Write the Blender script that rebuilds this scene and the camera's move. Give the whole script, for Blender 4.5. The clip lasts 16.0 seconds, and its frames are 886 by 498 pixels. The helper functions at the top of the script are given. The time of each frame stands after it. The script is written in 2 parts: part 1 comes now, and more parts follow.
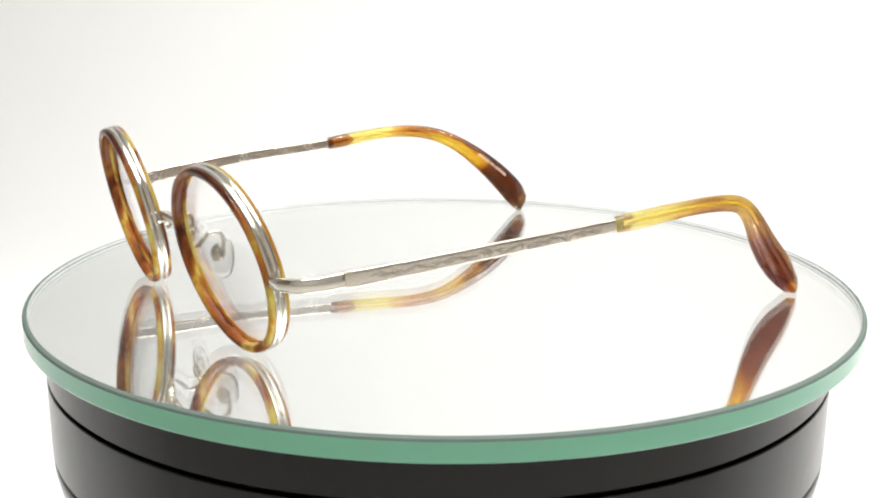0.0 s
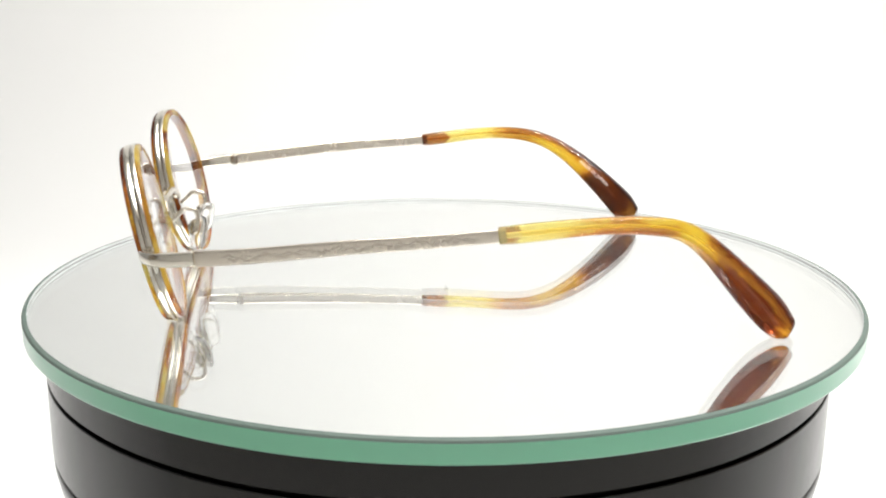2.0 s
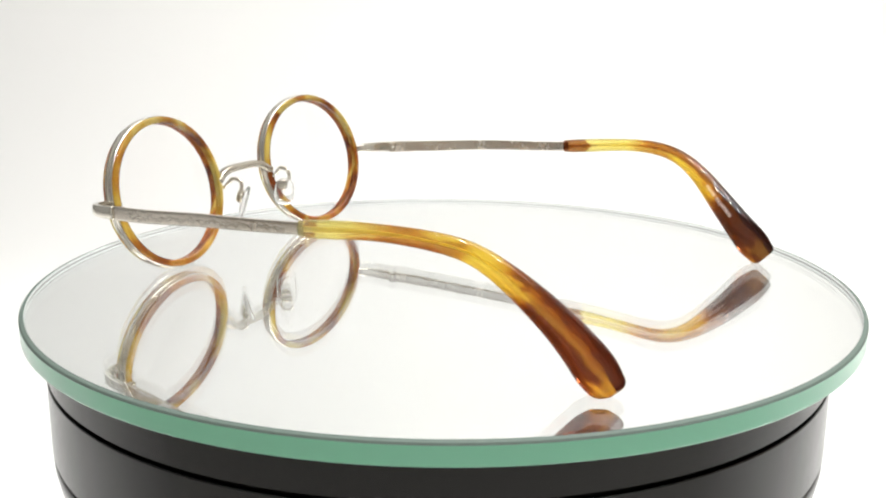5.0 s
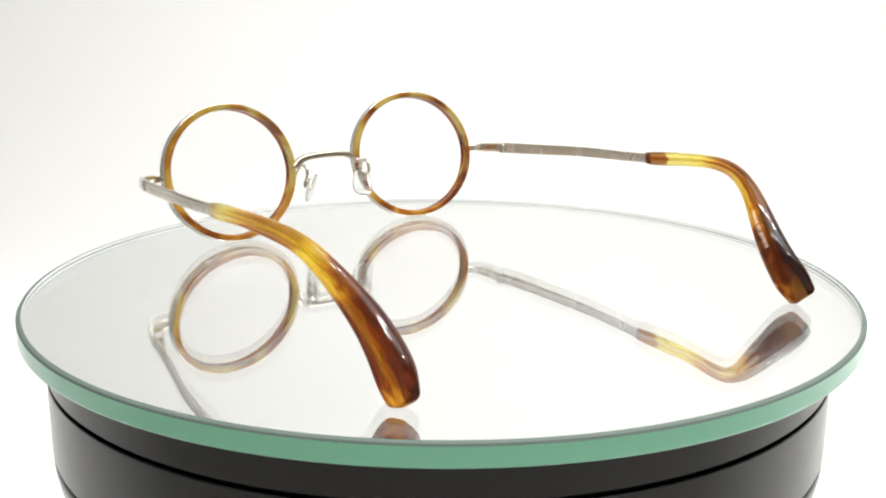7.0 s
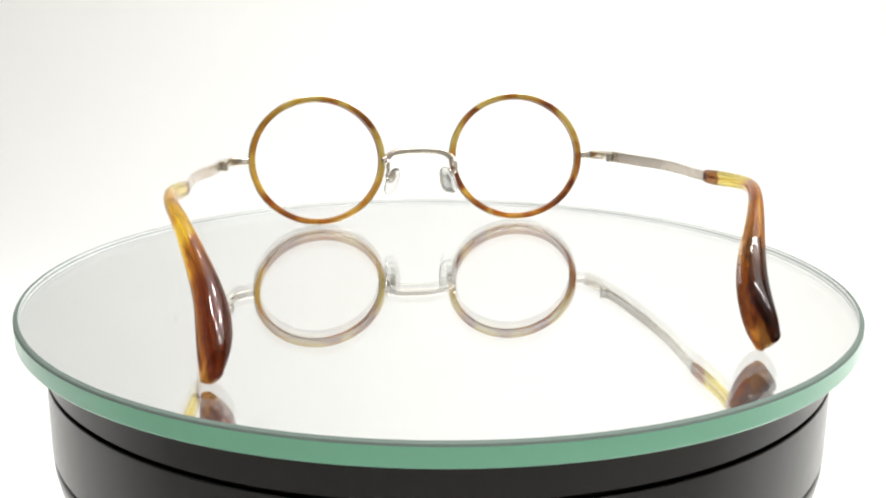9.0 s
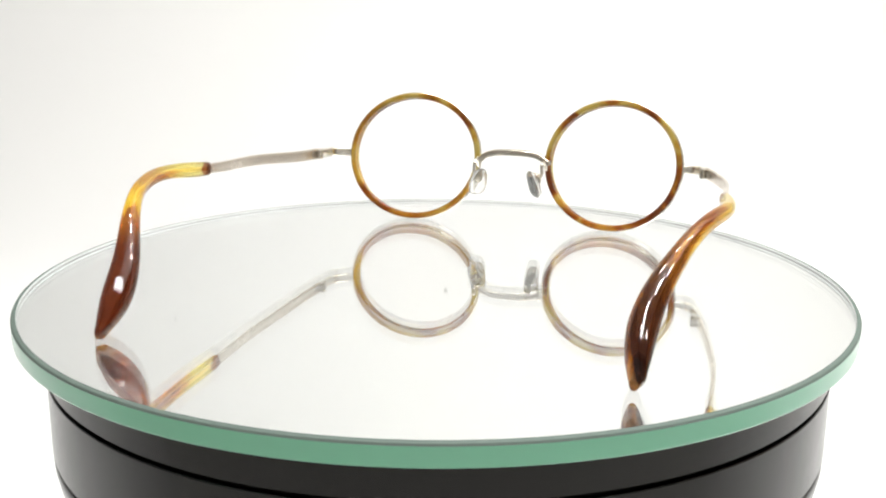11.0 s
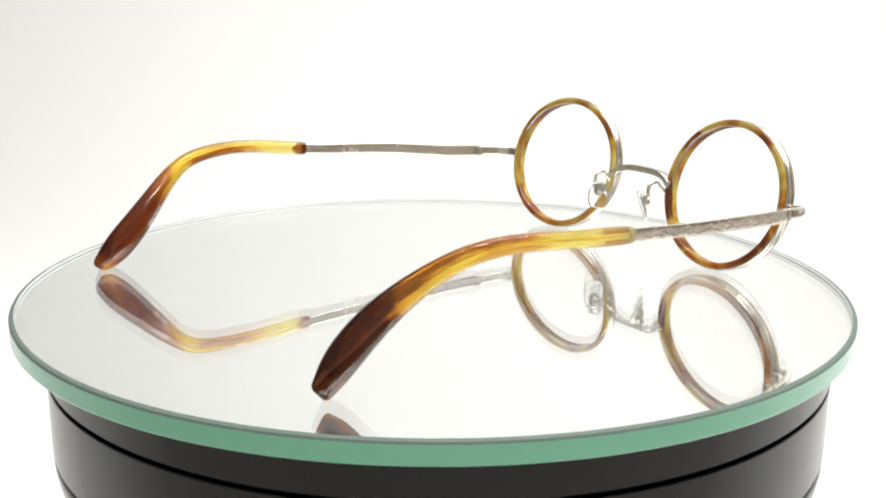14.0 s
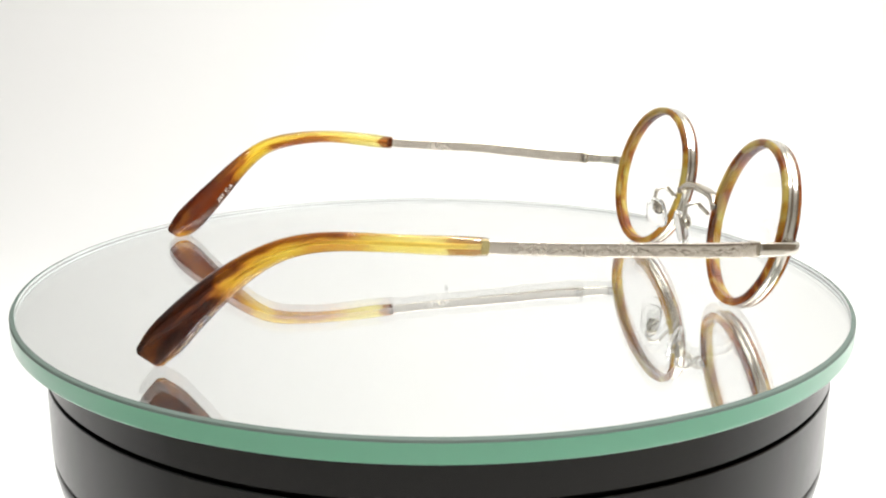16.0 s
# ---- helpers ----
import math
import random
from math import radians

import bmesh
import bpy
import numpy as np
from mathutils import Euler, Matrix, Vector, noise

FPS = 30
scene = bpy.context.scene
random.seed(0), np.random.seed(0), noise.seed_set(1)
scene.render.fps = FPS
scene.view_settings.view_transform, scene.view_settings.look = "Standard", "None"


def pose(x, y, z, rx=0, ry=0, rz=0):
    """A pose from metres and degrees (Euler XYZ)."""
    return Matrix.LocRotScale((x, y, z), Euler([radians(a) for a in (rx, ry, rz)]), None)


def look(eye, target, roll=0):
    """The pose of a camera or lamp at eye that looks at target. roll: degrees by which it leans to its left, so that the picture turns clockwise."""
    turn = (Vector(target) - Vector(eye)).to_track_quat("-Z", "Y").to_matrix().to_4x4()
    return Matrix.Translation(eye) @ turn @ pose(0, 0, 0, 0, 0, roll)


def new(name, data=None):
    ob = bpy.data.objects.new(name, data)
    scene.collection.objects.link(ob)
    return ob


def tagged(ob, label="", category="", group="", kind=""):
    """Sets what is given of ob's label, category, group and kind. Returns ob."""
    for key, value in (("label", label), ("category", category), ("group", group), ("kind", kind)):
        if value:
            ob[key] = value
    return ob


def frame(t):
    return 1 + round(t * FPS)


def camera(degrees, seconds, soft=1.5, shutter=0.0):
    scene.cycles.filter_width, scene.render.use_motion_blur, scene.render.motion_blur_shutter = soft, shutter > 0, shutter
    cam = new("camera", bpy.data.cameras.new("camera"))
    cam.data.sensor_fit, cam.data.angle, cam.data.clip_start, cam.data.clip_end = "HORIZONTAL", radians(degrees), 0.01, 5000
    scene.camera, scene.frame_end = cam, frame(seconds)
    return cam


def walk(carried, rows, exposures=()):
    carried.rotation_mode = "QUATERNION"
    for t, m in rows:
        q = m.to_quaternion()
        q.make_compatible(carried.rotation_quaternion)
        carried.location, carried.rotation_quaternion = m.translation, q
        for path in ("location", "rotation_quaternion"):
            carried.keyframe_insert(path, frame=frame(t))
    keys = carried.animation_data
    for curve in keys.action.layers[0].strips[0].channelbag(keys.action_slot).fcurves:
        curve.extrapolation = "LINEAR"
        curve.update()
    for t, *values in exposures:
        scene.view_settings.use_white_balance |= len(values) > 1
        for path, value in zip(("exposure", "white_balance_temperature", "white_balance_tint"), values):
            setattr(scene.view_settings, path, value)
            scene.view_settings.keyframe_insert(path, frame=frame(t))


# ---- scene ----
# A pair of round glasses turns on a mirrored glass plate in a white light tent.
# ---- camera ----
cam = camera(43.9, 16.0, soft=2.1)
EYE = Vector((0.0, -0.26779, 0.074185))
AIM = EYE + Vector((0.00295, 0.97003, -0.24298))
STILL = look(EYE, AIM, 0.388)
walk(cam, [(0.0, STILL), (16.0, STILL)])

# ---- world and light ----
world = bpy.data.worlds.new("studio_air")
scene.world = world
world.use_nodes = True
world.node_tree.nodes["Background"].inputs[0].default_value = (1, 0.98, 0.95, 1)
world.node_tree.nodes["Background"].inputs[1].default_value = 0.02
scene.view_settings.exposure = 0.0


def lamp(name, size, watts, eye, target, colour=(1, 1, 1), shape="RECTANGLE", size_y=None):
    data = bpy.data.lights.new(name, "AREA")
    data.shape, data.size, data.energy, data.color = shape, size, watts, colour
    if shape == "RECTANGLE":
        data.size_y = size_y or size
    ob = new(name, data)
    ob.matrix_world = look(eye, target)
    return ob


lamp("ceiling_softbox", 0.8, 4.4, (0.36, 0.12, 0.83), (0.36, 0.12, 0), (1, 0.995, 0.965), size_y=0.75)
lamp("backdrop_light", 0.7, 1.05, (0.55, 0.05, 0.80), (0.40, 0.75, 0.15), (1, 0.995, 0.965), size_y=0.12)
for sx, sy in ((-0.06, 0.06), (0.08, 0.05), (0.22, 0.04), (0.36, 0.03), (-0.10, -0.18), (0.05, -0.19), (0.20, -0.20), (0.35, -0.21)):
    lamp("led_spot", 0.045, 0.72, (sx, sy, 0.60), (0, 0, 0), (1, 0.99, 0.97), "DISK")


# ---- materials ----
def material(name, colour, rough, metal=0.0, spec=0.5, coat=0.0, transmission=0.0, ior=1.5):
    m = bpy.data.materials.new(name)
    m.use_nodes = True
    p = m.node_tree.nodes["Principled BSDF"]
    p.inputs["Base Color"].default_value = (*colour, 1)
    p.inputs["Roughness"].default_value = rough
    p.inputs["Metallic"].default_value = metal
    p.inputs["Specular IOR Level"].default_value = spec
    p.inputs["Coat Weight"].default_value = coat
    p.inputs["Transmission Weight"].default_value = transmission
    p.inputs["IOR"].default_value = ior
    return m


def node(m, kind, **values):
    n = m.node_tree.nodes.new(kind)
    for k, val in values.items():
        n.inputs[k.replace("_", " ")].default_value = val
    return n


def link(m, a, b):
    m.node_tree.links.new(a, b)


def ramp(m, stops, source):
    n = m.node_tree.nodes.new("ShaderNodeValToRGB")
    e = n.color_ramp.elements
    while len(e) < len(stops):
        e.new(0.5)
    for el, (at, col) in zip(e, stops):
        el.position, el.color = at, (*col, 1)
    link(m, source, n.inputs[0])
    return n.outputs[0]


def maths(m, op, a, b=None, clamp=False):
    n = m.node_tree.nodes.new("ShaderNodeMath")
    n.operation, n.use_clamp = op, clamp
    for i, val in enumerate((a, b)):
        if val is None:
            continue
        if isinstance(val, (int, float)):
            n.inputs[i].default_value = val
        else:
            link(m, val, n.inputs[i])
    return n.outputs[0]


def mixcol(m, fac, a, b):
    n = m.node_tree.nodes.new("ShaderNodeMix")
    n.data_type = "RGBA"
    for val, s in ((fac, n.inputs[0]), (a, n.inputs[6]), (b, n.inputs[7])):
        if isinstance(val, (int, float)):
            s.default_value = val
        elif isinstance(val, tuple):
            s.default_value = (*val, 1)
        else:
            link(m, val, s)
    return n.outputs[2]


def grain(m, scale, amount, strength=0.1, distance=0.0002, coords="Object"):
    """Roughness that varies and a fine bump, in the thing's own metres."""
    p = m.node_tree.nodes["Principled BSDF"]
    tc = node(m, "ShaderNodeTexCoord")
    big, small = node(m, "ShaderNodeTexNoise", Scale=scale * 0.15, Detail=3.0), node(m, "ShaderNodeTexNoise", Scale=scale, Detail=4.0)
    link(m, tc.outputs[coords], big.inputs["Vector"])
    link(m, tc.outputs[coords], small.inputs["Vector"])
    base = p.inputs["Roughness"].default_value
    both = maths(m, "ADD", big.outputs[0], small.outputs[0])
    link(m, maths(m, "MULTIPLY_ADD", both, amount, True), p.inputs["Roughness"])
    p.inputs["Roughness"].links[0].from_node.inputs[2].default_value = max(0.0, base - amount)
    bump = node(m, "ShaderNodeBump", Strength=strength, Distance=distance)
    link(m, small.outputs[0], bump.inputs["Height"])
    link(m, bump.outputs[0], p.inputs["Normal"])
    return m


AMBER = (0.86, 0.46, 0.035)


def see_through(m, colour, share):
    """Some of the light passes through the acetate, diffused."""
    p, out = m.node_tree.nodes["Principled BSDF"], m.node_tree.nodes["Material Output"]
    tr, mix = node(m, "ShaderNodeBsdfTranslucent"), node(m, "ShaderNodeMixShader")
    link(m, colour, p.inputs["Base Color"])
    link(m, colour, tr.inputs["Color"])
    mix.inputs[0].default_value = share
    link(m, p.outputs[0], mix.inputs[1])
    link(m, tr.outputs[0], mix.inputs[2])
    link(m, mix.outputs[0], out.inputs["Surface"])


def span(m, source, lo, hi, soft):
    """1 where source lies between lo and hi, with soft ends."""
    ends = []
    for a, b in ((lo - soft, lo + soft), (hi + soft, hi - soft)):
        n = m.node_tree.nodes.new("ShaderNodeMapRange")
        n.interpolation_type = "SMOOTHSTEP"
        n.inputs["From Min"].default_value, n.inputs["From Max"].default_value = a, b
        link(m, source, n.inputs["Value"])
        ends.append(n.outputs[0])
    return maths(m, "MULTIPLY", ends[0], ends[1])


def tip_acetate(name, shift, patches, streak, plug_end, darkest):
    """Tortoise acetate along a temple tip: u runs from collar to end, v round the section.
    patches: brown clouds (strength, u from, u to, height from, height to, side from, side to)."""
    m = material(name, AMBER, 0.02, spec=0.55, transmission=0.88)
    uv = node(m, "ShaderNodeUVMap")
    sep = node(m, "ShaderNodeSeparateXYZ")
    link(m, uv.outputs[0], sep.inputs[0])
    u, v = sep.outputs[0], sep.outputs[1]
    turn = maths(m, "MULTIPLY", v, 2 * math.pi)
    up, out = maths(m, "SINE", turn), maths(m, "COSINE", turn)
    spot = node(m, "ShaderNodeCombineXYZ")
    link(m, maths(m, "ADD", maths(m, "MULTIPLY", u, 9.0), shift), spot.inputs[0])
    link(m, maths(m, "MULTIPLY", out, 0.8), spot.inputs[1])
    link(m, maths(m, "MULTIPLY", up, 1.1), spot.inputs[2])
    cloud = node(m, "ShaderNodeTexNoise", Scale=1.0, Detail=3.0, Roughness=0.55, Distortion=0.7)
    fine = node(m, "ShaderNodeTexNoise", Scale=1.7, Detail=1.2, Roughness=0.5, Distortion=0.8)
    link(m, spot.outputs[0], cloud.inputs["Vector"])
    link(m, spot.outputs[0], fine.inputs["Vector"])
    wob = maths(m, "SUBTRACT", cloud.outputs[0], 0.5)
    wisp = maths(m, "SUBTRACT", fine.outputs[0], 0.5)
    uw = maths(m, "ADD", u, maths(m, "MULTIPLY", wob, 0.22))
    vw = maths(m, "ADD", up, maths(m, "MULTIPLY", wisp, 0.9))
    dark = maths(m, "MULTIPLY", wisp, 0.35, True)
    for amount, u0, u1, h0, h1, s0, s1 in patches:
        one = maths(m, "MULTIPLY", span(m, uw, u0, u1, 0.045), span(m, vw, h0, h1, 0.3))
        one = maths(m, "MULTIPLY", maths(m, "MULTIPLY", one, span(m, out, s0, s1, 0.3)), amount)
        dark = maths(m, "MAXIMUM", dark, one)
    dark = maths(m, "ADD", dark, maths(m, "MULTIPLY", maths(m, "MULTIPLY", wisp, 0.4), dark), True)
    clear = ramp(m, [(0.0, (0.90, 0.83, 0.36)), (0.28, (0.92, 0.79, 0.20)), (0.5, (0.93, 0.70, 0.08)), (0.75, (0.90, 0.52, 0.035)), (1.0, (0.88, 0.50, 0.05))], u)
    brown = ramp(m, [(0.0, (0.66, 0.25, 0.03)), (0.45, (0.52, 0.15, 0.015)), (0.72, tuple((a + b) / 2 for a, b in zip((0.42, 0.09, 0.010), darkest))), (0.95, darkest)], maths(m, "MULTIPLY", dark, maths(m, "ADD", maths(m, "MULTIPLY", u, 0.75), 0.45)))
    col = mixcol(m, maths(m, "MULTIPLY", dark, 1.6, True), clear, brown)
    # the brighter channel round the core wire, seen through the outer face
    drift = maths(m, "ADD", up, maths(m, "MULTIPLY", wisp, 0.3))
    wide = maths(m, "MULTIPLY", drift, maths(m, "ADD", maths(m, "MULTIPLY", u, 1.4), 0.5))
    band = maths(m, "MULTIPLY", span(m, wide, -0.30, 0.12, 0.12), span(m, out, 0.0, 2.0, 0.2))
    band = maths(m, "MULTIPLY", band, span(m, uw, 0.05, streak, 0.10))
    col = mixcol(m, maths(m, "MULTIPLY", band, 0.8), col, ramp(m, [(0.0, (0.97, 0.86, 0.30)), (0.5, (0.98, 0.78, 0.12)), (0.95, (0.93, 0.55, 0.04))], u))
    # plugs at the collar: dark within, pale green-grey without
    pointed = maths(m, "ADD", u, maths(m, "MULTIPLY", maths(m, "ABSOLUTE", up), 0.03))
    col = mixcol(m, maths(m, "MULTIPLY", maths(m, "LESS_THAN", out, -0.1), maths(m, "LESS_THAN", pointed, plug_end)), col, (0.26, 0.065, 0.012))
    col = mixcol(m, maths(m, "MULTIPLY", maths(m, "GREATER_THAN", out, 0.1), maths(m, "LESS_THAN", pointed, 0.062)), col, (0.86, 0.80, 0.46))
    see_through(m, col, 0.16)
    return m


def ring_acetate(name, shift, stops):
    m = material(name, AMBER, 0.04, spec=0.5, transmission=0.6)
    tc = node(m, "ShaderNodeTexCoord")
    mapping = node(m, "ShaderNodeMapping")
    mapping.inputs["Location"].default_value = (shift, 0, shift)
    mapping.inputs["Scale"].default_value = (80, 140, 80)
    link(m, tc.outputs["Object"], mapping.inputs[0])
    cloud = node(m, "ShaderNodeTexNoise", Scale=1.0, Detail=3.0, Roughness=0.5, Distortion=0.8)
    link(m, mapping.outputs[0], cloud.inputs["Vector"])
    col = ramp(m, stops, cloud.outputs[0])
    see_through(m, col, 0.32)
    return m


RING = ring_acetate("tortoise_front_ring", 3.1, [(0.38, (0.17, 0.04, 0.012)), (0.46, (0.38, 0.11, 0.02)), (0.53, (0.52, 0.20, 0.03)), (0.57, (0.70, 0.46, 0.07)), (0.63, (0.80, 0.70, 0.20))])
RING_BACK_A = ring_acetate("tortoise_yellow_ring", 5.7, [(0.36, (0.36, 0.11, 0.018)), (0.44, (0.55, 0.27, 0.04)), (0.50, (0.66, 0.39, 0.06)), (0.56, (0.76, 0.54, 0.11)), (0.66, (0.82, 0.68, 0.22))])
RING_BACK_B = ring_acetate("tortoise_mottled_ring", 9.2, [(0.38, (0.24, 0.06, 0.014)), (0.46, (0.42, 0.13, 0.02)), (0.51, (0.54, 0.24, 0.035)), (0.56, (0.68, 0.44, 0.08)), (0.63, (0.80, 0.64, 0.18))])
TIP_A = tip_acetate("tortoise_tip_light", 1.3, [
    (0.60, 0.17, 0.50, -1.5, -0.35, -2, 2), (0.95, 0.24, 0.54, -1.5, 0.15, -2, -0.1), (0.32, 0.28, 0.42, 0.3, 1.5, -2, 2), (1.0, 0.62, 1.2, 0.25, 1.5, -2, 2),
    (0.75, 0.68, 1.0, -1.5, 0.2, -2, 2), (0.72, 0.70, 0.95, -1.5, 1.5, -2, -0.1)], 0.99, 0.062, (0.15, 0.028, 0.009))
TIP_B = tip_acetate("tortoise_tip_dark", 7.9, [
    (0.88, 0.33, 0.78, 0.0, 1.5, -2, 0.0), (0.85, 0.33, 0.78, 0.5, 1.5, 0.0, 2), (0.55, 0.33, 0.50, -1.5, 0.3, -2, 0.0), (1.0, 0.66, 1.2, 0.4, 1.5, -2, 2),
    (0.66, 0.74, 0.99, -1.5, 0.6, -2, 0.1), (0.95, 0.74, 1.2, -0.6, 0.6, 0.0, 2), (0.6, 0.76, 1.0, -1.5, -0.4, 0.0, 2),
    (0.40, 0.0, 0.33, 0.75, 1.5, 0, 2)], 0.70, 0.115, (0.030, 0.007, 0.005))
SILVER = grain(material("antique_silver", (0.60, 0.55, 0.47), 0.16, 1.0), 900, 0.10, 0.12, 0.00005)
BRASS = material("brass_wire", (0.98, 0.86, 0.50), 0.4, 0.6)
BRIGHT = grain(material("polished_silver", (0.83, 0.79, 0.71), 0.14, 1.0), 1400, 0.08, 0.35, 0.00008)


def engraved(name):
    """Silver with a chased scroll band along the outer face of a temple."""
    m = grain(material(name, (0.58, 0.525, 0.44), 0.26, 1.0), 900, 0.08, 0.04, 0.00005)
    p = m.node_tree.nodes["Principled BSDF"]
    uv = node(m, "ShaderNodeUVMap")
    sep = node(m, "ShaderNodeSeparateXYZ")
    link(m, uv.outputs[0], sep.inputs[0])
    u = sep.outputs[0]
    turn = maths(m, "MULTIPLY", sep.outputs[1], 2 * math.pi)
    sine = maths(m, "SINE", turn)
    high = maths(m, "MULTIPLY", maths(m, "SIGN", sine), maths(m, "POWER", maths(m, "ABSOLUTE", sine), 0.4))
    face = maths(m, "GREATER_THAN", maths(m, "COSINE", turn), 0.1)
    ends = maths(m, "MULTIPLY", maths(m, "MULTIPLY", maths(m, "SUBTRACT", u, 0.07), 30, True), maths(m, "MULTIPLY", maths(m, "SUBTRACT", 0.93, u), 30, True))

    def stroke(turns, swing, phase, thick):
        """One chased line that swings up and down along the bar."""
        wave = maths(m, "MULTIPLY", maths(m, "SINE", maths(m, "ADD", maths(m, "MULTIPLY", u, 2 * math.pi * turns), phase)), swing)
        off = maths(m, "ABSOLUTE", maths(m, "SUBTRACT", high, wave))
        return maths(m, "SUBTRACT", 1.0, maths(m, "DIVIDE", off, thick), True)

    lines = maths(m, "MAXIMUM", stroke(14, 0.42, 0.0, 0.2), stroke(37, -0.36, 1.0, 0.16))
    lines = maths(m, "MAXIMUM", lines, stroke(8.3, 0.5, 2.2, 0.15))
    for level in (0.86, -0.86):
        rim = maths(m, "SUBTRACT", 1.0, maths(m, "DIVIDE", maths(m, "ABSOLUTE", maths(m, "SUBTRACT", high, level)), 0.09), True)
        lines = maths(m, "MAXIMUM", lines, rim)
    cut = maths(m, "MULTIPLY", lines, maths(m, "MULTIPLY", face, ends))
    stain = maths(m, "MULTIPLY", maths(m, "SUBTRACT", cut, 0.2), 1.6, True)
    link(m, mixcol(m, maths(m, "MULTIPLY", stain, 0.3), (0.74, 0.68, 0.60), (0.20, 0.17, 0.135)), p.inputs["Base Color"])
    bump = node(m, "ShaderNodeBump", Strength=0.5, Distance=0.00008)
    bump.invert = True
    link(m, cut, bump.inputs["Height"])
    old = p.inputs["Normal"].links[0].from_socket
    link(m, old, bump.inputs["Normal"])
    link(m, bump.outputs[0], p.inputs["Normal"])
    return m


ENGRAVED = engraved("engraved_silver")
CLEAR = material("lens_glass", (1.0, 0.993, 0.99), 0.0, transmission=1.0, ior=1.5)
CLEAR.node_tree.nodes["Principled BSDF"].inputs["Specular Tint"].default_value = (0.12, 0.12, 0.16, 1)  # anti-reflective coating
SILICONE = material("clear_silicone", (0.97, 0.97, 0.96), 0.03, transmission=0.97, ior=1.41)
PLATE = material("plate_glass", (1.0, 1.0, 1.0), 0.0, transmission=1.0, ior=1.53)
# not quite full metal: the diffuse rest is a haze added to pale the reflections
MIRROR = material("silvering_with_haze", (0.965, 0.985, 0.978), 0.0, 0.98)
# dark and pale bands on the plate's wall imitate reflections inside the glass edge
INNER_DARK = material("painted_edge_lines", (0.03, 0.035, 0.034), 0.5)
INNER_PALE = material("painted_inner_reflection", (0.58, 0.61, 0.60), 0.6)
EDGE = grain(material("ground_glass_edge", (0.28, 0.74, 0.51), 0.3, spec=0.5, coat=0.6, transmission=0.3), 260, 0.012, 0.008, 0.0001)
BEVEL = grain(material("ground_glass_bevel", (0.13, 0.17, 0.15), 0.6, spec=0.15), 260, 0.10, 0.05, 0.0001)
BLACK = grain(material("black_plastic", (0.004, 0.004, 0.004), 0.22, spec=0.36), 500, 0.10, 0.06, 0.0001)
GROOVE = material("groove_black", (0.004, 0.004, 0.004), 0.8, spec=0.1)
PRINT = material("pale_print", (0.78, 0.71, 0.64), 0.4)
SWEEP = grain(material("white_sweep", (0.90, 0.90, 0.895), 0.85, spec=0.2), 60, 0.05, 0.05, 0.0005)
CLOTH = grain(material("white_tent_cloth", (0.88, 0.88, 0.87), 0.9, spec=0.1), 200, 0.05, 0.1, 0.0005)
# darker copy of the tent cloth, so less light bounces in from the left
CLOTH_DIM = grain(material("light_dimming_grey_cloth", (0.40, 0.40, 0.395), 0.9, spec=0.1), 200, 0.05, 0.1, 0.0005)
# tones of the added unseen surroundings, set by what the silver and drum reflect
TABLE = grain(material("pale_table_top", (0.60, 0.59, 0.56), 0.6, spec=0.2), 120, 0.05, 0.05, 0.0003)
FRONT = grain(material("beige_front_cloth", (0.24, 0.20, 0.16), 0.9, spec=0.1), 200, 0.05, 0.1, 0.0005)
ROOM = grain(material("off_white_wall", (0.60, 0.59, 0.57), 0.9, spec=0.1), 80, 0.05, 0.1, 0.0005)
SPECK = material("grey_stain", (0.45, 0.45, 0.44), 0.8)


# ---- mesh helpers ----
def part(name, bm, mats, parent=None, label="", smooth=True):
    me = bpy.data.meshes.new(name)
    bmesh.ops.recalc_face_normals(bm, faces=bm.faces[:])
    for f in bm.faces:
        f.smooth = smooth
    bm.to_mesh(me)
    bm.free()
    for m in mats if isinstance(mats, (list, tuple)) else [mats]:
        me.materials.append(m)
    ob = new(name, me)
    ob.parent = parent
    return tagged(ob, label)


def sharpen(ob, degrees=35):
    ob.data.set_sharp_from_angle(angle=radians(degrees))
    return ob


def spline(keys, values, at):
    """Natural cubic through the knots."""
    x, y, at = np.array(keys, float), np.array(values, float), np.array(at, float)
    n, h = len(x), np.diff(x)
    a, r = np.eye(n), np.zeros(n)
    for i in range(1, n - 1):
        a[i, i - 1:i + 2] = h[i - 1], 2 * (h[i - 1] + h[i]), h[i]
        r[i] = 3 * ((y[i + 1] - y[i]) / h[i] - (y[i] - y[i - 1]) / h[i - 1])
    c = np.linalg.solve(a, r)
    i = np.clip(np.searchsorted(x, at) - 1, 0, n - 2)
    d = at - x[i]
    b = (y[i + 1] - y[i]) / h[i] - h[i] * (2 * c[i] + c[i + 1]) / 3
    lin = y[i] + b * d + c[i] * d * d + (c[i + 1] - c[i]) / (3 * h[i]) * d ** 3
    end = y[-1] + (b + 2 * c[i] * h[i] + (c[i + 1] - c[i]) / h[i] * h[i] ** 2) * (at - x[-1])
    return np.where(at > x[-1], end, lin)


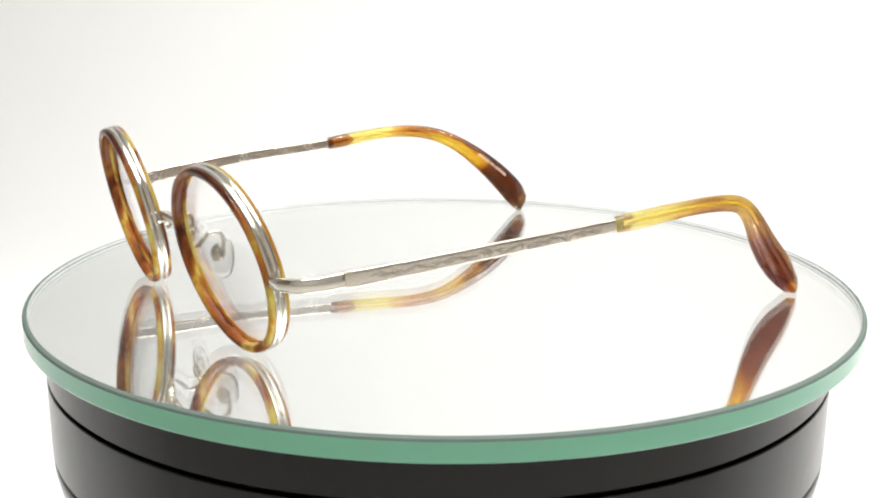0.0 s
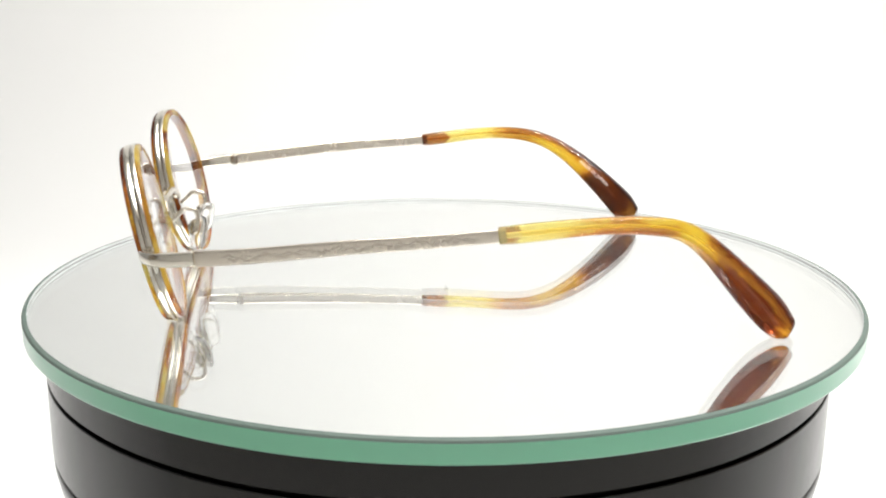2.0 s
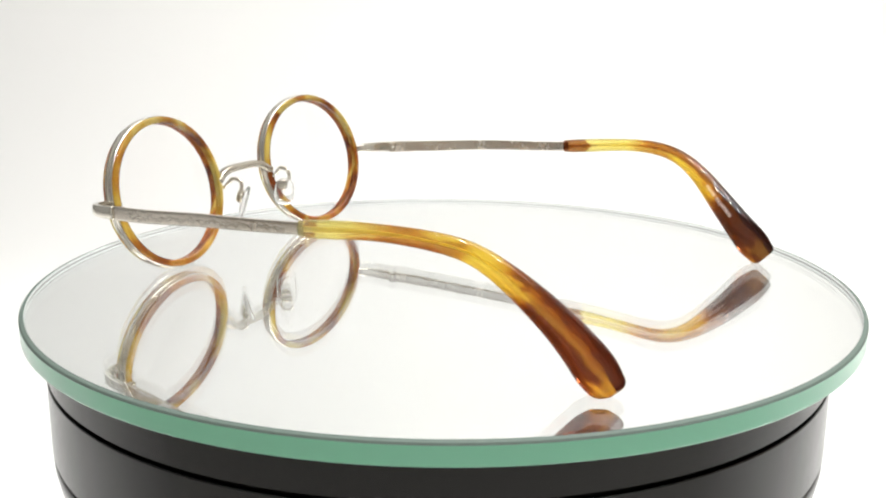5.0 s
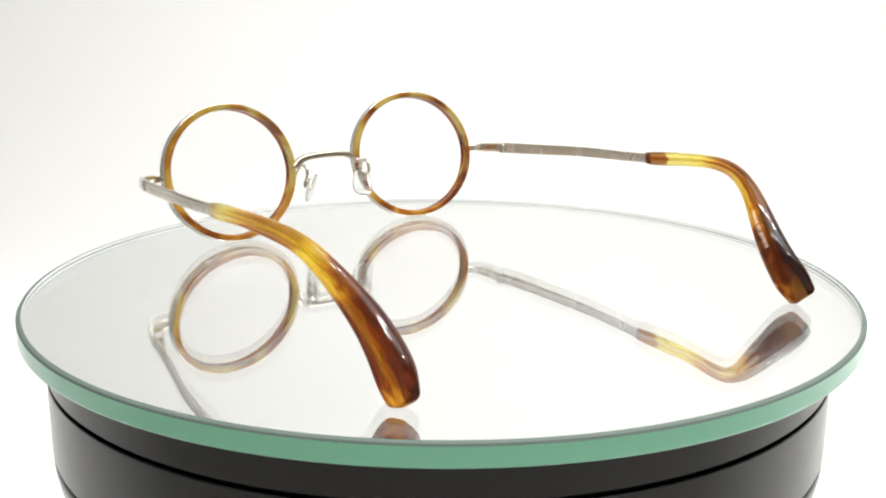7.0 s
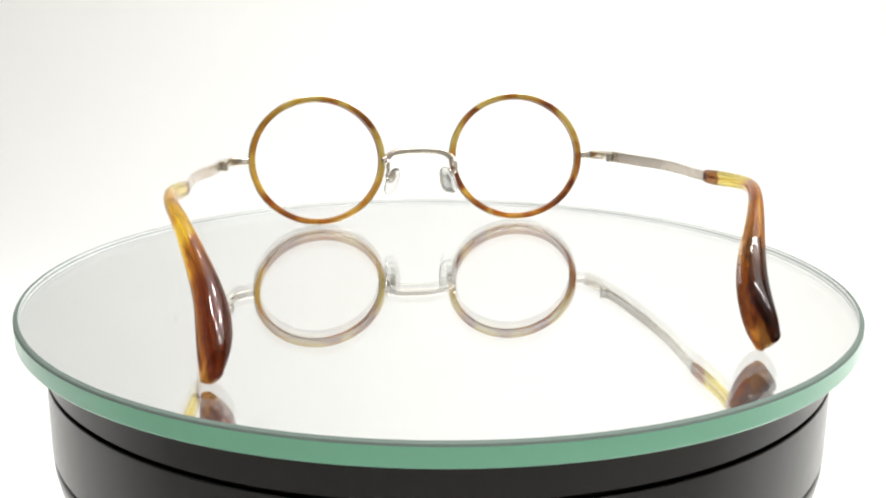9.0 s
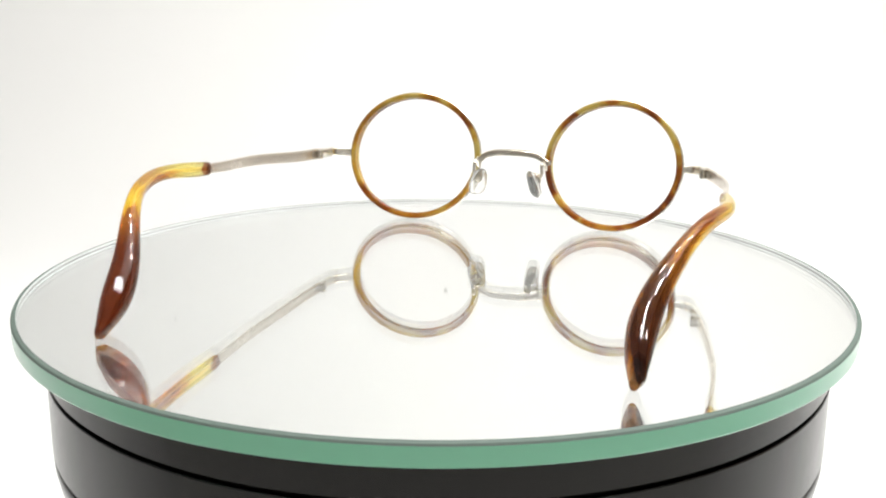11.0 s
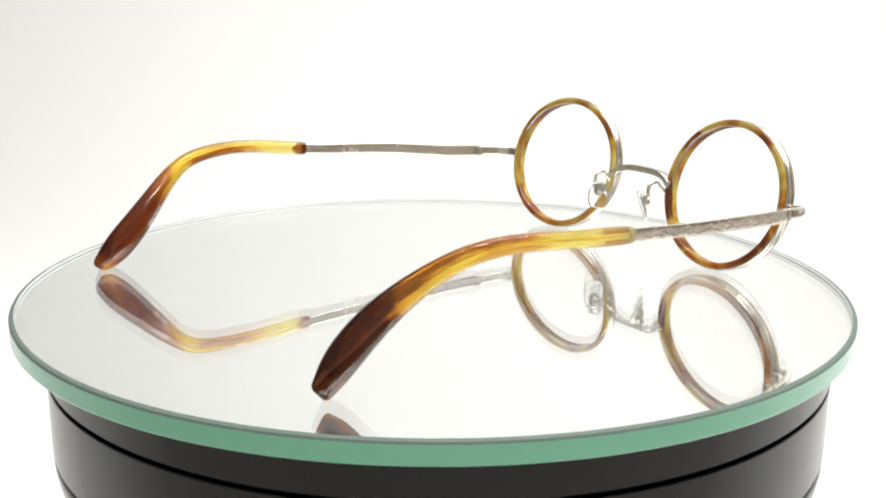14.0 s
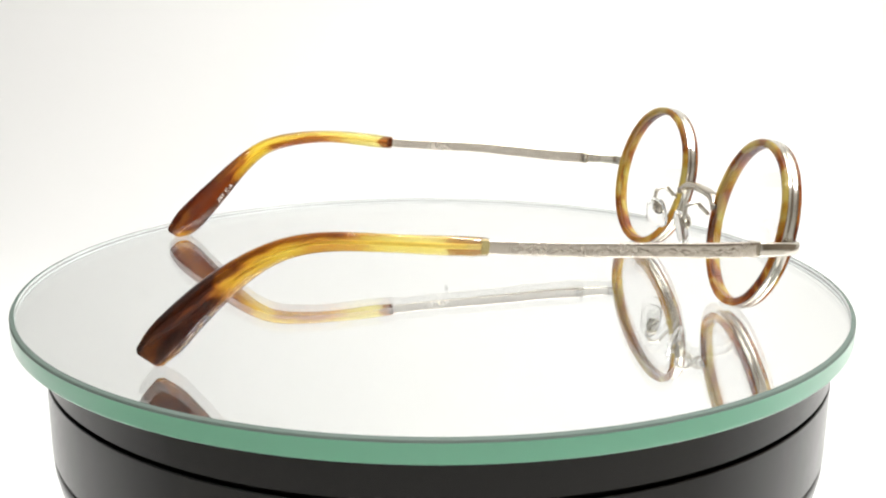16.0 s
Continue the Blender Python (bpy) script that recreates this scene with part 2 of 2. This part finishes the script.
def sweep(path, wide, high, side=(1, 0, 0), twist=None, power=2.0, seg=20, caps=(0.4, 0.4), flip=1):
    """A closed bar along path. wide: across (along side), high: upright; both half sizes per point. UV: u along, v round."""
    bm = bmesh.new()
    lay = bm.loops.layers.uv.new("UVMap")
    pts = [Vector(p) for p in path]
    n = len(pts)
    dist = [0.0]
    for i in range(1, n):
        dist.append(dist[-1] + (pts[i] - pts[i - 1]).length)
    rings = []

    def ring(p, d, w, h, tw):
        s = Vector(side)
        s = (s - d * s.dot(d)).normalized()
        t = s.cross(d) * flip
        if tw:
            s, t = s * math.cos(tw) + t * math.sin(tw), t * math.cos(tw) - s * math.sin(tw)
        out = []
        for k in range(seg):
            a = 2 * math.pi * k / seg
            c, q = math.cos(a), math.sin(a)
            out.append(bm.verts.new(p + s * (w * math.copysign(abs(c) ** (2 / power), c)) + t * (h * math.copysign(abs(q) ** (2 / power), q))))
        return out

    us = []
    for i, p in enumerate(pts):
        d = (pts[min(i + 1, n - 1)] - pts[max(i - 1, 0)]).normalized()
        tw = twist[i] if twist is not None else 0
        w, h = wide[i], high[i]
        if i == 0 and caps[0]:
            for f, q in ((1.0, 0.62), (0.45, 0.90)):
                rings.append(ring(p - d * min(w, h) * caps[0] * f, d, w * q, h * q if min(w, h) == h else h - w * (1 - q), tw))
                us.append(0.0)
        rings.append(ring(p, d, w, h, tw))
        us.append(dist[i] / dist[-1])
        if i == n - 1 and caps[1]:
            for k in range(1, 9):
                a = radians(10.5 * k)
                f, q = math.sin(a), math.cos(a)
                rings.append(ring(p + d * min(w, h) * caps[1] * f, d, w * q, h - 1.3 * w * (1 - q) if h > 1.3 * w else h * q, tw))
                us.append(1.0)
    for j in range(len(rings) - 1):
        for k in range(seg):
            k2 = (k + 1) % seg
            f = bm.faces.new((rings[j][k], rings[j][k2], rings[j + 1][k2], rings[j + 1][k]))
            for lp, (uu, vv) in zip(f.loops, ((us[j], k / seg), (us[j], (k + 1) / seg), (us[j + 1], (k + 1) / seg), (us[j + 1], k / seg))):
                lp[lay].uv = (uu, vv)
    for r_, uu in ((rings[0], 0.0), (rings[-1], 1.0)):
        f = bm.faces.new(r_)
        for lp in f.loops:
            lp[lay].uv = (uu, 0.75)
    return bm


def lathe(profile, seg=160, squash=(1, 1), mats=None, closed=True, axis="z"):
    """Turns (radius, along) round an axis; squash scales the two radial directions."""
    bm = bmesh.new()
    rows = []
    for r, z in profile:
        row = []
        for k in range(seg):
            a = 2 * math.pi * k / seg
            c, s = r * math.cos(a) * squash[0], r * math.sin(a) * squash[1]
            row.append(bm.verts.new((c, s, z) if axis == "z" else (c, z, s)))
        rows.append(row)
    pairs = list(zip(rows, rows[1:])) + ([(rows[-1], rows[0])] if closed else [])
    for i, (a, b) in enumerate(pairs):
        for k in range(seg):
            f = bm.faces.new((a[k], a[(k + 1) % seg], b[(k + 1) % seg], b[k]))
            if mats:
                f.material_index = mats[i]
    if not closed:
        f = bm.faces.new(rows[0])
        f.material_index = mats[0] if mats else 0
        f = bm.faces.new(rows[-1])
        f.material_index = mats[-1] if mats else 0
    return bm


def smooth_path(points, count):
    """A Catmull-Rom line through a few points."""
    p = [Vector(q) for q in points]
    p = [2 * p[0] - p[1], *p, 2 * p[-1] - p[-2]]
    out = []
    spans = len(p) - 3
    for i in range(count):
        s = i / (count - 1) * spans
        k = min(int(s), spans - 1)
        f = s - k
        a, b, c, d = p[k:k + 4]
        out.append(0.5 * ((2 * b) + (c - a) * f + (2 * a - 5 * b + 4 * c - d) * f * f + (3 * b - a - 3 * c + d) * f ** 3))
    return out


MM = 0.001
FLOOR = -0.110


# ---- the light tent ----
def sweep_sheet():
    bm = bmesh.new()
    line = [(-0.12, FLOOR), (0.0, FLOOR), (0.2, FLOOR)]
    for i in range(0, 13):
        a = math.pi / 2 * i / 12
        line.append((0.45 + 0.30 * math.sin(a), FLOOR + 0.30 * (1 - math.cos(a))))
    line += [(0.75, 0.6), (0.75, 0.88)]
    rows = [[bm.verts.new((x, y, z)) for x in (-0.85, -0.4, 0, 0.3, 0.55)] for y, z in line]
    for a, b in zip(rows, rows[1:]):
        for k in range(4):
            bm.faces.new((a[k], a[k + 1], b[k + 1], b[k]))
    ob = part("backdrop", bm, SWEEP)
    s = ob.modifiers.new("thick", "SOLIDIFY")
    s.thickness, s.offset = 0.002, -1
    return tagged(ob, "seamless matt white paper sweep under and behind the turntable", "backdrop", kind="structure")


def slab(name, lo, hi, mat, label):
    bm = bmesh.new()
    bmesh.ops.create_cube(bm, size=1)
    for v in bm.verts:
        v.co = Vector([l + (h - l) * (c + 0.5) for l, h, c in zip(lo, hi, v.co)])
    return tagged(part(name, bm, mat, smooth=False), label, "wall", kind="structure")


backdrop = sweep_sheet()
for x, y, z, size in ((0.0068, 0.748, 0.2176, 1.8), (-0.2842, 0.748, 0.2226, 1.1), (-0.2555, 0.748, 0.2496, 1.4), (0.181, 0.737, 0.1665, 1.1), (0.381, 0.6815, 0.0005, 1.5)):
    bm = bmesh.new()
    bmesh.ops.create_icosphere(bm, subdivisions=2, radius=size * MM)
    for v in bm.verts:
        v.co *= 1 + 0.25 * noise.noise(v.co * 700 + Vector((x * 90, 0, 0)))
    part("speck", bm, SPECK, backdrop, "small grey speck").location = (x, y, z)
for side_name, x0, x1, y0 in (("west", -0.87, -0.852, -0.22), ("east", 0.852, 0.87, 0.25)):
    # unseen side walls; the west one is greyed to dim the left
    slab("wall_" + side_name, (x0, y0, -0.13), (x1, 0.78, 0.9), CLOTH if x0 > 0 else CLOTH_DIM, "plain cloth side of the light tent, out of view")
    slab("wall_front_" + side_name, (x0, -0.85, -0.13), (x1, y0, 0.9), FRONT, "plain beige wall before the tent, added out of view for reflections")
# unseen surfaces round the sweep, added to tint reflections and bounce light
tagged(slab("floor_east", (0.552, -0.12, FLOOR - 0.03), (0.85, 0.78, FLOOR - 0.004), FRONT, "plain beige surface beside the white sweep, added out of view for reflections"), category="table top")
slab("wall_north", (-0.87, 0.782, -0.13), (0.87, 0.8, 0.9), CLOTH, "plain white cloth back of the light tent")
tagged(slab("floor_front", (-0.85, -0.85, FLOOR - 0.03), (0.85, -0.122, FLOOR - 0.004), TABLE, "plain pale grey surface before the white sweep, added out of view for reflections"), category="table top")
slab("wall_south", (-0.87, -0.87, -0.13), (0.87, -0.852, 0.9), ROOM, "plain off-white wall behind the camera, added for reflections")
slab("ceiling", (-0.87, -0.30, 0.882), (0.87, 0.78, 0.9), CLOTH, "plain white cloth top of the light tent")
slab("ceiling_front", (-0.87, -0.87, 0.882), (0.87, -0.30, 0.9), CLOTH, "plain white ceiling before the tent, added out of view")


# ---- turntable ----
def turntable():
    base = new("turntable")
    base.location = (0, 0, FLOOR)
    z = lambda mm: mm * MM - FLOOR
    ring = [(93.9, -4.9), (93.9, -5.5), (94.9, -6.0), (94.9, -14.1), (94.7, -14.3), (60, -14.3), (60, -4.9)]
    sharpen(part("platter_ring", lathe([(r * MM, z(h)) for r, h in ring]), BLACK, base, "glossy black rotating upper ring"))
    gap = [(93.6, -14.3), (93.6, -15.35), (60, -15.35), (60, -14.3)]
    part("groove", lathe([(r * MM, z(h)) for r, h in gap]), GROOVE, base, "dark recessed gap")
    body = [(94.7, -15.35), (94.9, -15.55), (94.9, -32.5), (94.6, -32.8), (60, -32.8), (60, -15.35)]
    sharpen(part("body", lathe([(r * MM, z(h)) for r, h in body]), BLACK, base, "glossy black plastic drum"))
    foot = [(94.4, -33.05), (94.8, -33.3), (94.7, -36.0), (94.1, -39.0), (92.6, -42.2), (89.8, -45.0), (85, -47.2), (78, -48.6), (78, -110.0), (60, -110.0), (60, -33.05)]
    part("foot", lathe([(r * MM, z(h)) for r, h in foot]), BLACK, base, "rounded black lower rim and foot")
    return tagged(base, "glossy black plastic turntable with a dark seam", "turntable")


turntable()


def glass_plate():
    """Clear glass silvered underneath; its wall, painted with the edge's inner reflection and dark lines, lies within a
    green ground rim.
    """
    rows = [(5, 0.0), (60, 0.0), (99.3, 0.0), (99.3, -1.1), (99.3, -3.5), (99.3, -4.83), (60, -4.83), (5, -4.83)]
    bm = lathe([(r * MM, h * MM) for r, h in rows], seg=256, closed=False, mats=[0, 0, 3, 2, 3, 1, 1])
    ob = sharpen(part("glass_plate", bm, [PLATE, MIRROR, INNER_PALE, INNER_DARK]), 9)
    ob.visible_shadow = False
    rim = [(99.35, 0.0), (99.6, -0.04), (100.15, -0.28), (100.4, -0.7), (100.4, -4.35), (100.15, -4.7), (99.35, -4.83)]
    bm = lathe([(r * MM, h * MM) for r, h in rim], seg=256, mats=[1, 1, 1, 0, 0, 0, 0])
    sharpen(part("ground_rim", bm, [EDGE, BEVEL], ob, "pale green ground glass edge with a grey bevel"), 20)
    return tagged(ob, "round mirror-backed glass plate with a green ground edge", "plate")


plate = glass_plate()


# ---- glasses: A is the temple at +x, B at -x; y runs back along the temples ----
glasses = tagged(new("eyeglasses"), "round tortoise acetate and silver metal glasses standing open on the plate", "glasses")

KNOTS_Z = [2, 20, 40, 60, 72, 82, 90, 98, 106, 116, 128]
KNOTS_X = [2, 12, 25, 45, 67, 85, 105, 128]
TEMPLES = {
    "A": (1, [58.3, 59.72, 61.57, 64.4, 65.4, 67.15, 64.15, 57.0], [19.85, 20.95, 23.0, 24.3, 25.43, 26.57, 26.86, 26.27, 24.09, 16.49, 4.53]),
    "B": (-1, [55.87, 59.01, 61.62, 64.24, 64.45, 65.55, 60.0, 51.4], [20.0, 21.25, 22.85, 24.08, 25.12, 26.06, 26.5, 26.0, 23.3, 15.9, 3.9]),
}
COLLAR = {"A": 67.4, "B": 66.0}
TIP_END = {"A": 130.6, "B": 129.2}


def line(side, y0, y1, count):
    sg, xs, zs = TEMPLES[side]
    y = np.linspace(y0, y1, count)
    return [Vector((sg * a * MM, b * MM, c * MM)) for a, b, c in zip(spline(KNOTS_X, xs, y), y, spline(KNOTS_Z, zs, y))]


def front(side):
    """One eye: metal eyewire with an acetate ring before and behind it, and the lens."""
    sg = 1 if side == "A" else -1
    c = Vector((30.8, -2.65, 19.22)) * MM if side == "A" else Vector((-30.3, -2.93, 19.25)) * MM
    turn = Matrix.Translation(c) @ Matrix.Rotation(sg * 0.078, 4, "Z") @ Matrix.Rotation(0.216, 4, "X")
    R = 19.4
    sq = (20.55 / R, 1.0)
    wire = [(R - 0.05, -1.2), (R + 0.12, -1.0), (R + 0.12, -0.25), (R - 0.08, -0.1), (R - 0.08, 0.1), (R + 0.12, 0.25), (R + 0.12, 1.0), (R - 0.05, 1.2), (R - 0.55, 1.13), (R - 0.55, -1.13)]
    eye = part("eyewire", lathe([(r * MM, d * MM) for r, d in wire], 128, sq, axis="y"), BRIGHT, glasses, "grooved silver metal eyewire")
    eye.matrix_basis = turn

    def acetate(way, label):
        """Half of the inner rim: it lines the eyewire and stands proud of it, rounded towards the wearer or the world."""
        prof = [(R - 0.6, 0.02), (R - 0.6, 1.14), (R - 0.12, 1.14)]
        for k in range(9):
            a = math.pi * k / 8
            prof.append((R - 0.92 + 0.82 * math.copysign(abs(math.cos(a)) ** 0.7, math.cos(a)), 1.38 + 0.72 * math.sin(a) ** 0.7))
        prof += [(R - 1.74, 1.0), (R - 1.70, 0.02)]
        mat = RING if way < 0 else RING_BACK_A if side == "A" else RING_BACK_B
        return part("acetate_ring", lathe([(r * MM, way * d * MM) for r, d in prof], 128, sq, axis="y"), mat, eye, label)

    acetate(-1, "brown tortoise acetate front rim")
    acetate(1, "amber tortoise acetate back rim")
    # lens: a shallow shell
    bm = bmesh.new()
    rl, curve = (R - 1.68) * MM, 0.11
    faces = []
    for off in (-0.9, 0.5):
        rows = []
        for i in range(1, 13):
            r = rl * i / 12
            rows.append([bm.verts.new((r * math.cos(a) * sq[0], off * MM + r * r / (2 * curve), r * math.sin(a))) for a in (2 * math.pi * k / 96 for k in range(96))])
        mid = bm.verts.new((0, off * MM, 0))
        for k in range(96):
            bm.faces.new((mid, rows[0][k], rows[0][(k + 1) % 96]))
            for a, b in zip(rows, rows[1:]):
                bm.faces.new((a[k], a[(k + 1) % 96], b[(k + 1) % 96], b[k]))
        faces.append(rows[-1])
    for k in range(96):
        bm.faces.new((faces[0][k], faces[0][(k + 1) % 96], faces[1][(k + 1) % 96], faces[1][k]))
    lens = sharpen(part("lens", bm, CLEAR, eye, "clear round lens"))
    lens.visible_shadow = False


def endpiece(side):
    sg, xs, zs = TEMPLES[side]
    x1 = float(spline(KNOTS_X, xs, [9.0])[0])
    z1 = float(spline(KNOTS_Z, zs, [9.0])[0])
    pts = [(sg * 50.3, -2.0, 19.3), (sg * 52.4, -2.1, 19.4), (sg * 54.2, -1.7, 19.5), (sg * (x1 - 2.2), 0.2, 19.7), (sg * (x1 - 0.8), 3.6, z1 - 0.4), (sg * x1, 8.4, z1)]
    path = smooth_path([Vector(p) * MM for p in pts], 26)
    h = [MM * (1.1 + 0.45 * i / 25) for i in range(26)]
    w = [MM * (0.75 + 0.15 * i / 25) for i in range(26)]
    bm = sweep(path, w, h, side=(sg, -1, 0), power=3.5, seg=16)
    ep = part("endpiece", bm, BRIGHT, glasses, "polished silver endpiece")
    # hinge: three knuckles and a screw behind the endpiece
    for k in range(3):
        bm = bmesh.new()
        bmesh.ops.create_cone(bm, cap_ends=True, segments=20, radius1=1.05 * MM, radius2=1.05 * MM, depth=0.8 * MM)
        bmesh.ops.bevel(bm, geom=bm.edges[:], offset=0.08 * MM, segments=1, affect="EDGES")
        kn = sharpen(part("hinge_knuckle", bm, SILVER, ep))
        kn.location = Vector((sg * (x1 - 1.3), 9.3, z1 - 0.85 + 0.85 * k)) * MM
    bm = bmesh.new()
    bmesh.ops.create_cone(bm, cap_ends=True, segments=16, radius1=0.6 * MM, radius2=0.6 * MM, depth=2.9 * MM)
    sc = sharpen(part("hinge_screw", bm, BRIGHT, ep))
    sc.location = Vector((sg * (x1 - 1.3), 9.3, z1)) * MM


def lettering(words, parent, path, high, wide, twist, sg, first, size, drop):
    """Small print that follows the inner face of a tip; first: where it begins, in mm before the end."""
    cu = bpy.data.curves.new("print", "FONT")
    cu.body, cu.size = words, size * MM
    ob = new("print_source", cu)
    me = bpy.data.meshes.new_from_object(ob.evaluated_get(bpy.context.evaluated_depsgraph_get()))
    bpy.data.objects.remove(ob)
    dist = [0.0]
    for a, b in zip(path, path[1:]):
        dist.append(dist[-1] + (b - a).length)
    xs = [v.co.x for v in me.vertices]
    span = max(xs) - min(xs)
    for v in me.vertices:
        # on B the words run towards the end, on A away from it
        along = v.co.x - min(xs) if sg < 0 else span - (v.co.x - min(xs))
        s = dist[-1] + first * MM + along * 1.05
        k = max(1, min(len(path) - 2, int(np.searchsorted(dist, s)) - 1))
        f = (s - dist[k]) / (dist[k + 1] - dist[k])
        p, d = path[k].lerp(path[k + 1], f), (path[k + 1] - path[k - 1]).normalized()
        side = Vector((sg, 0, 0))
        side = (side - d * side.dot(d)).normalized()
        up = side.cross(d) * sg
        tw = twist[k] + (twist[k + 1] - twist[k]) * f
        side, up = side * math.cos(tw) + up * math.sin(tw), up * math.cos(tw) - side * math.sin(tw)
        q = v.co.y - size * MM * 0.35 + drop * MM
        w, h = wide[k], high[k]
        out = w * (1 - min(0.95, abs(q) / h) ** 2.25) ** (1 / 2.25) + 0.00008
        v.co = p - side * out + up * q
    me.materials.append(PRINT)
    tagged(new("lettering", me), "small pale printed lettering").parent = parent


def temple(side):
    sg, xs, zs = TEMPLES[side]
    c, e = COLLAR[side], TIP_END[side]
    path = line(side, 8.8, c + 1.2, 40)
    n = len(path)
    h = [MM * (1.64 - 0.32 * min(1, i / (n - 6))) for i in range(n)]
    w = [MM * 0.55] * n
    bar = part("temple", sweep(path, w, h, side=(sg, 0, 0), power=5, seg=28, flip=sg), ENGRAVED, glasses, "flat silver temple bar chased with a scroll band")
    path = line(side, c, e, 90)
    n = len(path)
    u = np.linspace(0, 1, n)
    h = spline([0, 0.03, 0.25, 0.45, 0.58, 0.68, 0.8, 0.92, 0.965, 1.0], [1.72, 1.82, 1.75, 1.85, 2.05, 2.4, 3.15, 3.95, 4.1, 3.55], u) * MM
    w = spline([0, 0.1, 0.45, 0.68, 0.84, 0.93, 1.0], [1.25, 1.32, 1.45, 2.05, 3.1, 3.05, 1.5] if side == "A" else [1.25, 1.32, 1.45, 2.05, 2.95, 2.65, 1.25], u) * MM
    lean = radians(32 if side == "A" else 21)
    tw = np.interp(u, [0, 0.35, 0.75, 1.0], [0, 0, 0.7 * lean, lean]) * sg
    drop = np.interp(u, [0, 0.4, 0.6, 0.8, 1.0], [0, 0, 0, 0.3, 0.25] if side == "A" else [0, 0, -0.05, 0.05, 0.05])
    # the end curls outwards
    curl = spline([0, 0.45, 0.7, 0.84, 0.94, 1.0], [0, 0, -0.9, -1.4, 0.1, 1.8] if side == "A" else [0, 0, -1.0, -1.6, -0.1, 1.7], u)
    path = [p + Vector((sg * k * MM, 0, 0)) for p, k in zip(path, curl)]
    path = [p + Vector((-sg * 0.25, -0.45, -0.55)) * (k * MM * 1.2) for p, k in zip(path, drop)]
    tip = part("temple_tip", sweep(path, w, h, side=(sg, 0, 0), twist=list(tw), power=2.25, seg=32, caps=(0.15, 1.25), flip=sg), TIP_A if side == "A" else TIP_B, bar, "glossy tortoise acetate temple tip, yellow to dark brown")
    core = part("core_wire", sweep(path[:64], [MM * 0.3 * (1 - i / 80) for i in range(64)], [MM * 0.5 * (1 - i / 80) for i in range(64)], side=(sg, 0, 0), seg=10), BRASS, bar, "brass core wire inside the acetate")
    words, first, height, drop = ("261 C-6", -20.0, 1.75, -0.7) if side == "A" else ("MADE IN JAPAN", -22.6, 1.4, -0.1)
    lettering(words, bar, path, h, w, list(tw), sg, first, height, drop)
    return bar, tip


def bridge():
    half = [(11.2, -2.6, 18.9), (10.1, -3.0, 19.3), (8.7, -3.3, 20.4), (6.6, -3.4, 21.2), (3.4, -3.4, 21.55)]
    pts = half + [(0.1, -3.4, 21.6)] + [(-x, y, z) for x, y, z in reversed(half)]
    path = smooth_path([Vector(p) * MM for p in pts], 30)
    part("bridge", sweep(path, [MM * 1.1] * 30, [MM * 0.95] * 30, side=(0, 1, 0), power=4, seg=14), SILVER, glasses, "arched silver metal bridge")


def nose_pad(side):
    sg = 1 if side == "A" else -1
    px = 9.4 if side == "A" else 8.4
    pts = [(sg * 10.6, -1.2, 17.2), (sg * 10.4, 0.6, 19.0), (sg * 10.3, 1.6, 19.9), (sg * 10.2, 3.6, 19.8), (sg * 10.2, 4.5, 18.9), (sg * 10.3, 4.6, 16.9), (sg * (px + 0.9), 4.0, 15.4), (sg * (px + 0.1), 3.8, 15.2)]
    path = smooth_path([Vector(p) * MM for p in pts], 36)
    arm = part("pad_arm", sweep(path, [MM * 0.52] * 36, [MM * 0.52] * 36, side=(sg, 0.3, 0.2), seg=10), BRIGHT, glasses, "bent silver wire pad arm")
    # boss and silicone pad
    frame_m = Matrix.Translation(Vector((sg * px, 3.8, 15.2)) * MM) @ Matrix.Rotation(sg * radians(-46), 4, "Z") @ Matrix.Rotation(sg * radians(-18), 4, "Y")
    bm = lathe([(0.2 * MM, 1.3 * MM), (1.05 * MM, 1.2 * MM), (1.5 * MM, 0.6 * MM), (1.5 * MM, -0.2 * MM), (1.0 * MM, -0.5 * MM), (0.2 * MM, -0.5 * MM)], 20, closed=False)
    boss = part("pad_boss", bm, SILVER, arm)
    boss.matrix_basis = frame_m @ Matrix.Rotation(sg * math.pi / 2, 4, "Y") @ Matrix.Diagonal((1.3, 1.0, 1.0, 1.0))
    bm = bmesh.new()
    bmesh.ops.create_uvsphere(bm, u_segments=28, v_segments=18, radius=1)
    for v in bm.verts:
        x, y, z = v.co
        k = math.copysign(abs(x) ** 0.8, x)
        y, z = math.copysign(abs(y) ** 0.75, y), math.copysign(abs(z) ** 0.75, z)
        narrow = 1.0 - 0.12 * z
        v.co = Vector((sg * (k * 0.8 - 0.35 * (y * y + z * z)), y * 2.9 * narrow, z * 4.3)) * MM
    pad = part("nose_pad", bm, SILICONE, arm, "clear silicone nose pad")
    pad.matrix_basis = frame_m @ Matrix.Translation(Vector((-sg * 0.9, 0.2, -1.2)) * MM)
    pad.visible_shadow = False


for s in "AB":
    front(s)
    endpiece(s)
    temple(s)
    nose_pad(s)
bridge()


# ---- what turns ----
def angle(t):
    """The plate's turn in radians, clockwise seen from above."""
    s = t / 16
    return -0.22030789 * t - 0.01030601 * (s * s - s) - 0.04460135 * (s ** 3 - s)


def turned(x, y, a):
    return x * math.cos(a) - y * math.sin(a), x * math.sin(a) + y * math.cos(a)


def motions():
    times = [0.5 * i for i in range(33)]
    on_plate, on_top = [], []
    for t in times:
        a = angle(t)
        on_plate.append((t, pose(*turned(0.00130, 0.00051, a), 0, 0, 0, math.degrees(a))))
        on_top.append((t, pose(*turned(-0.055865, -0.02986, a), 0.0, 0, 0, math.degrees(a) - 58.22)))
    walk(plate, on_plate)
    walk(glasses, on_top)


motions()
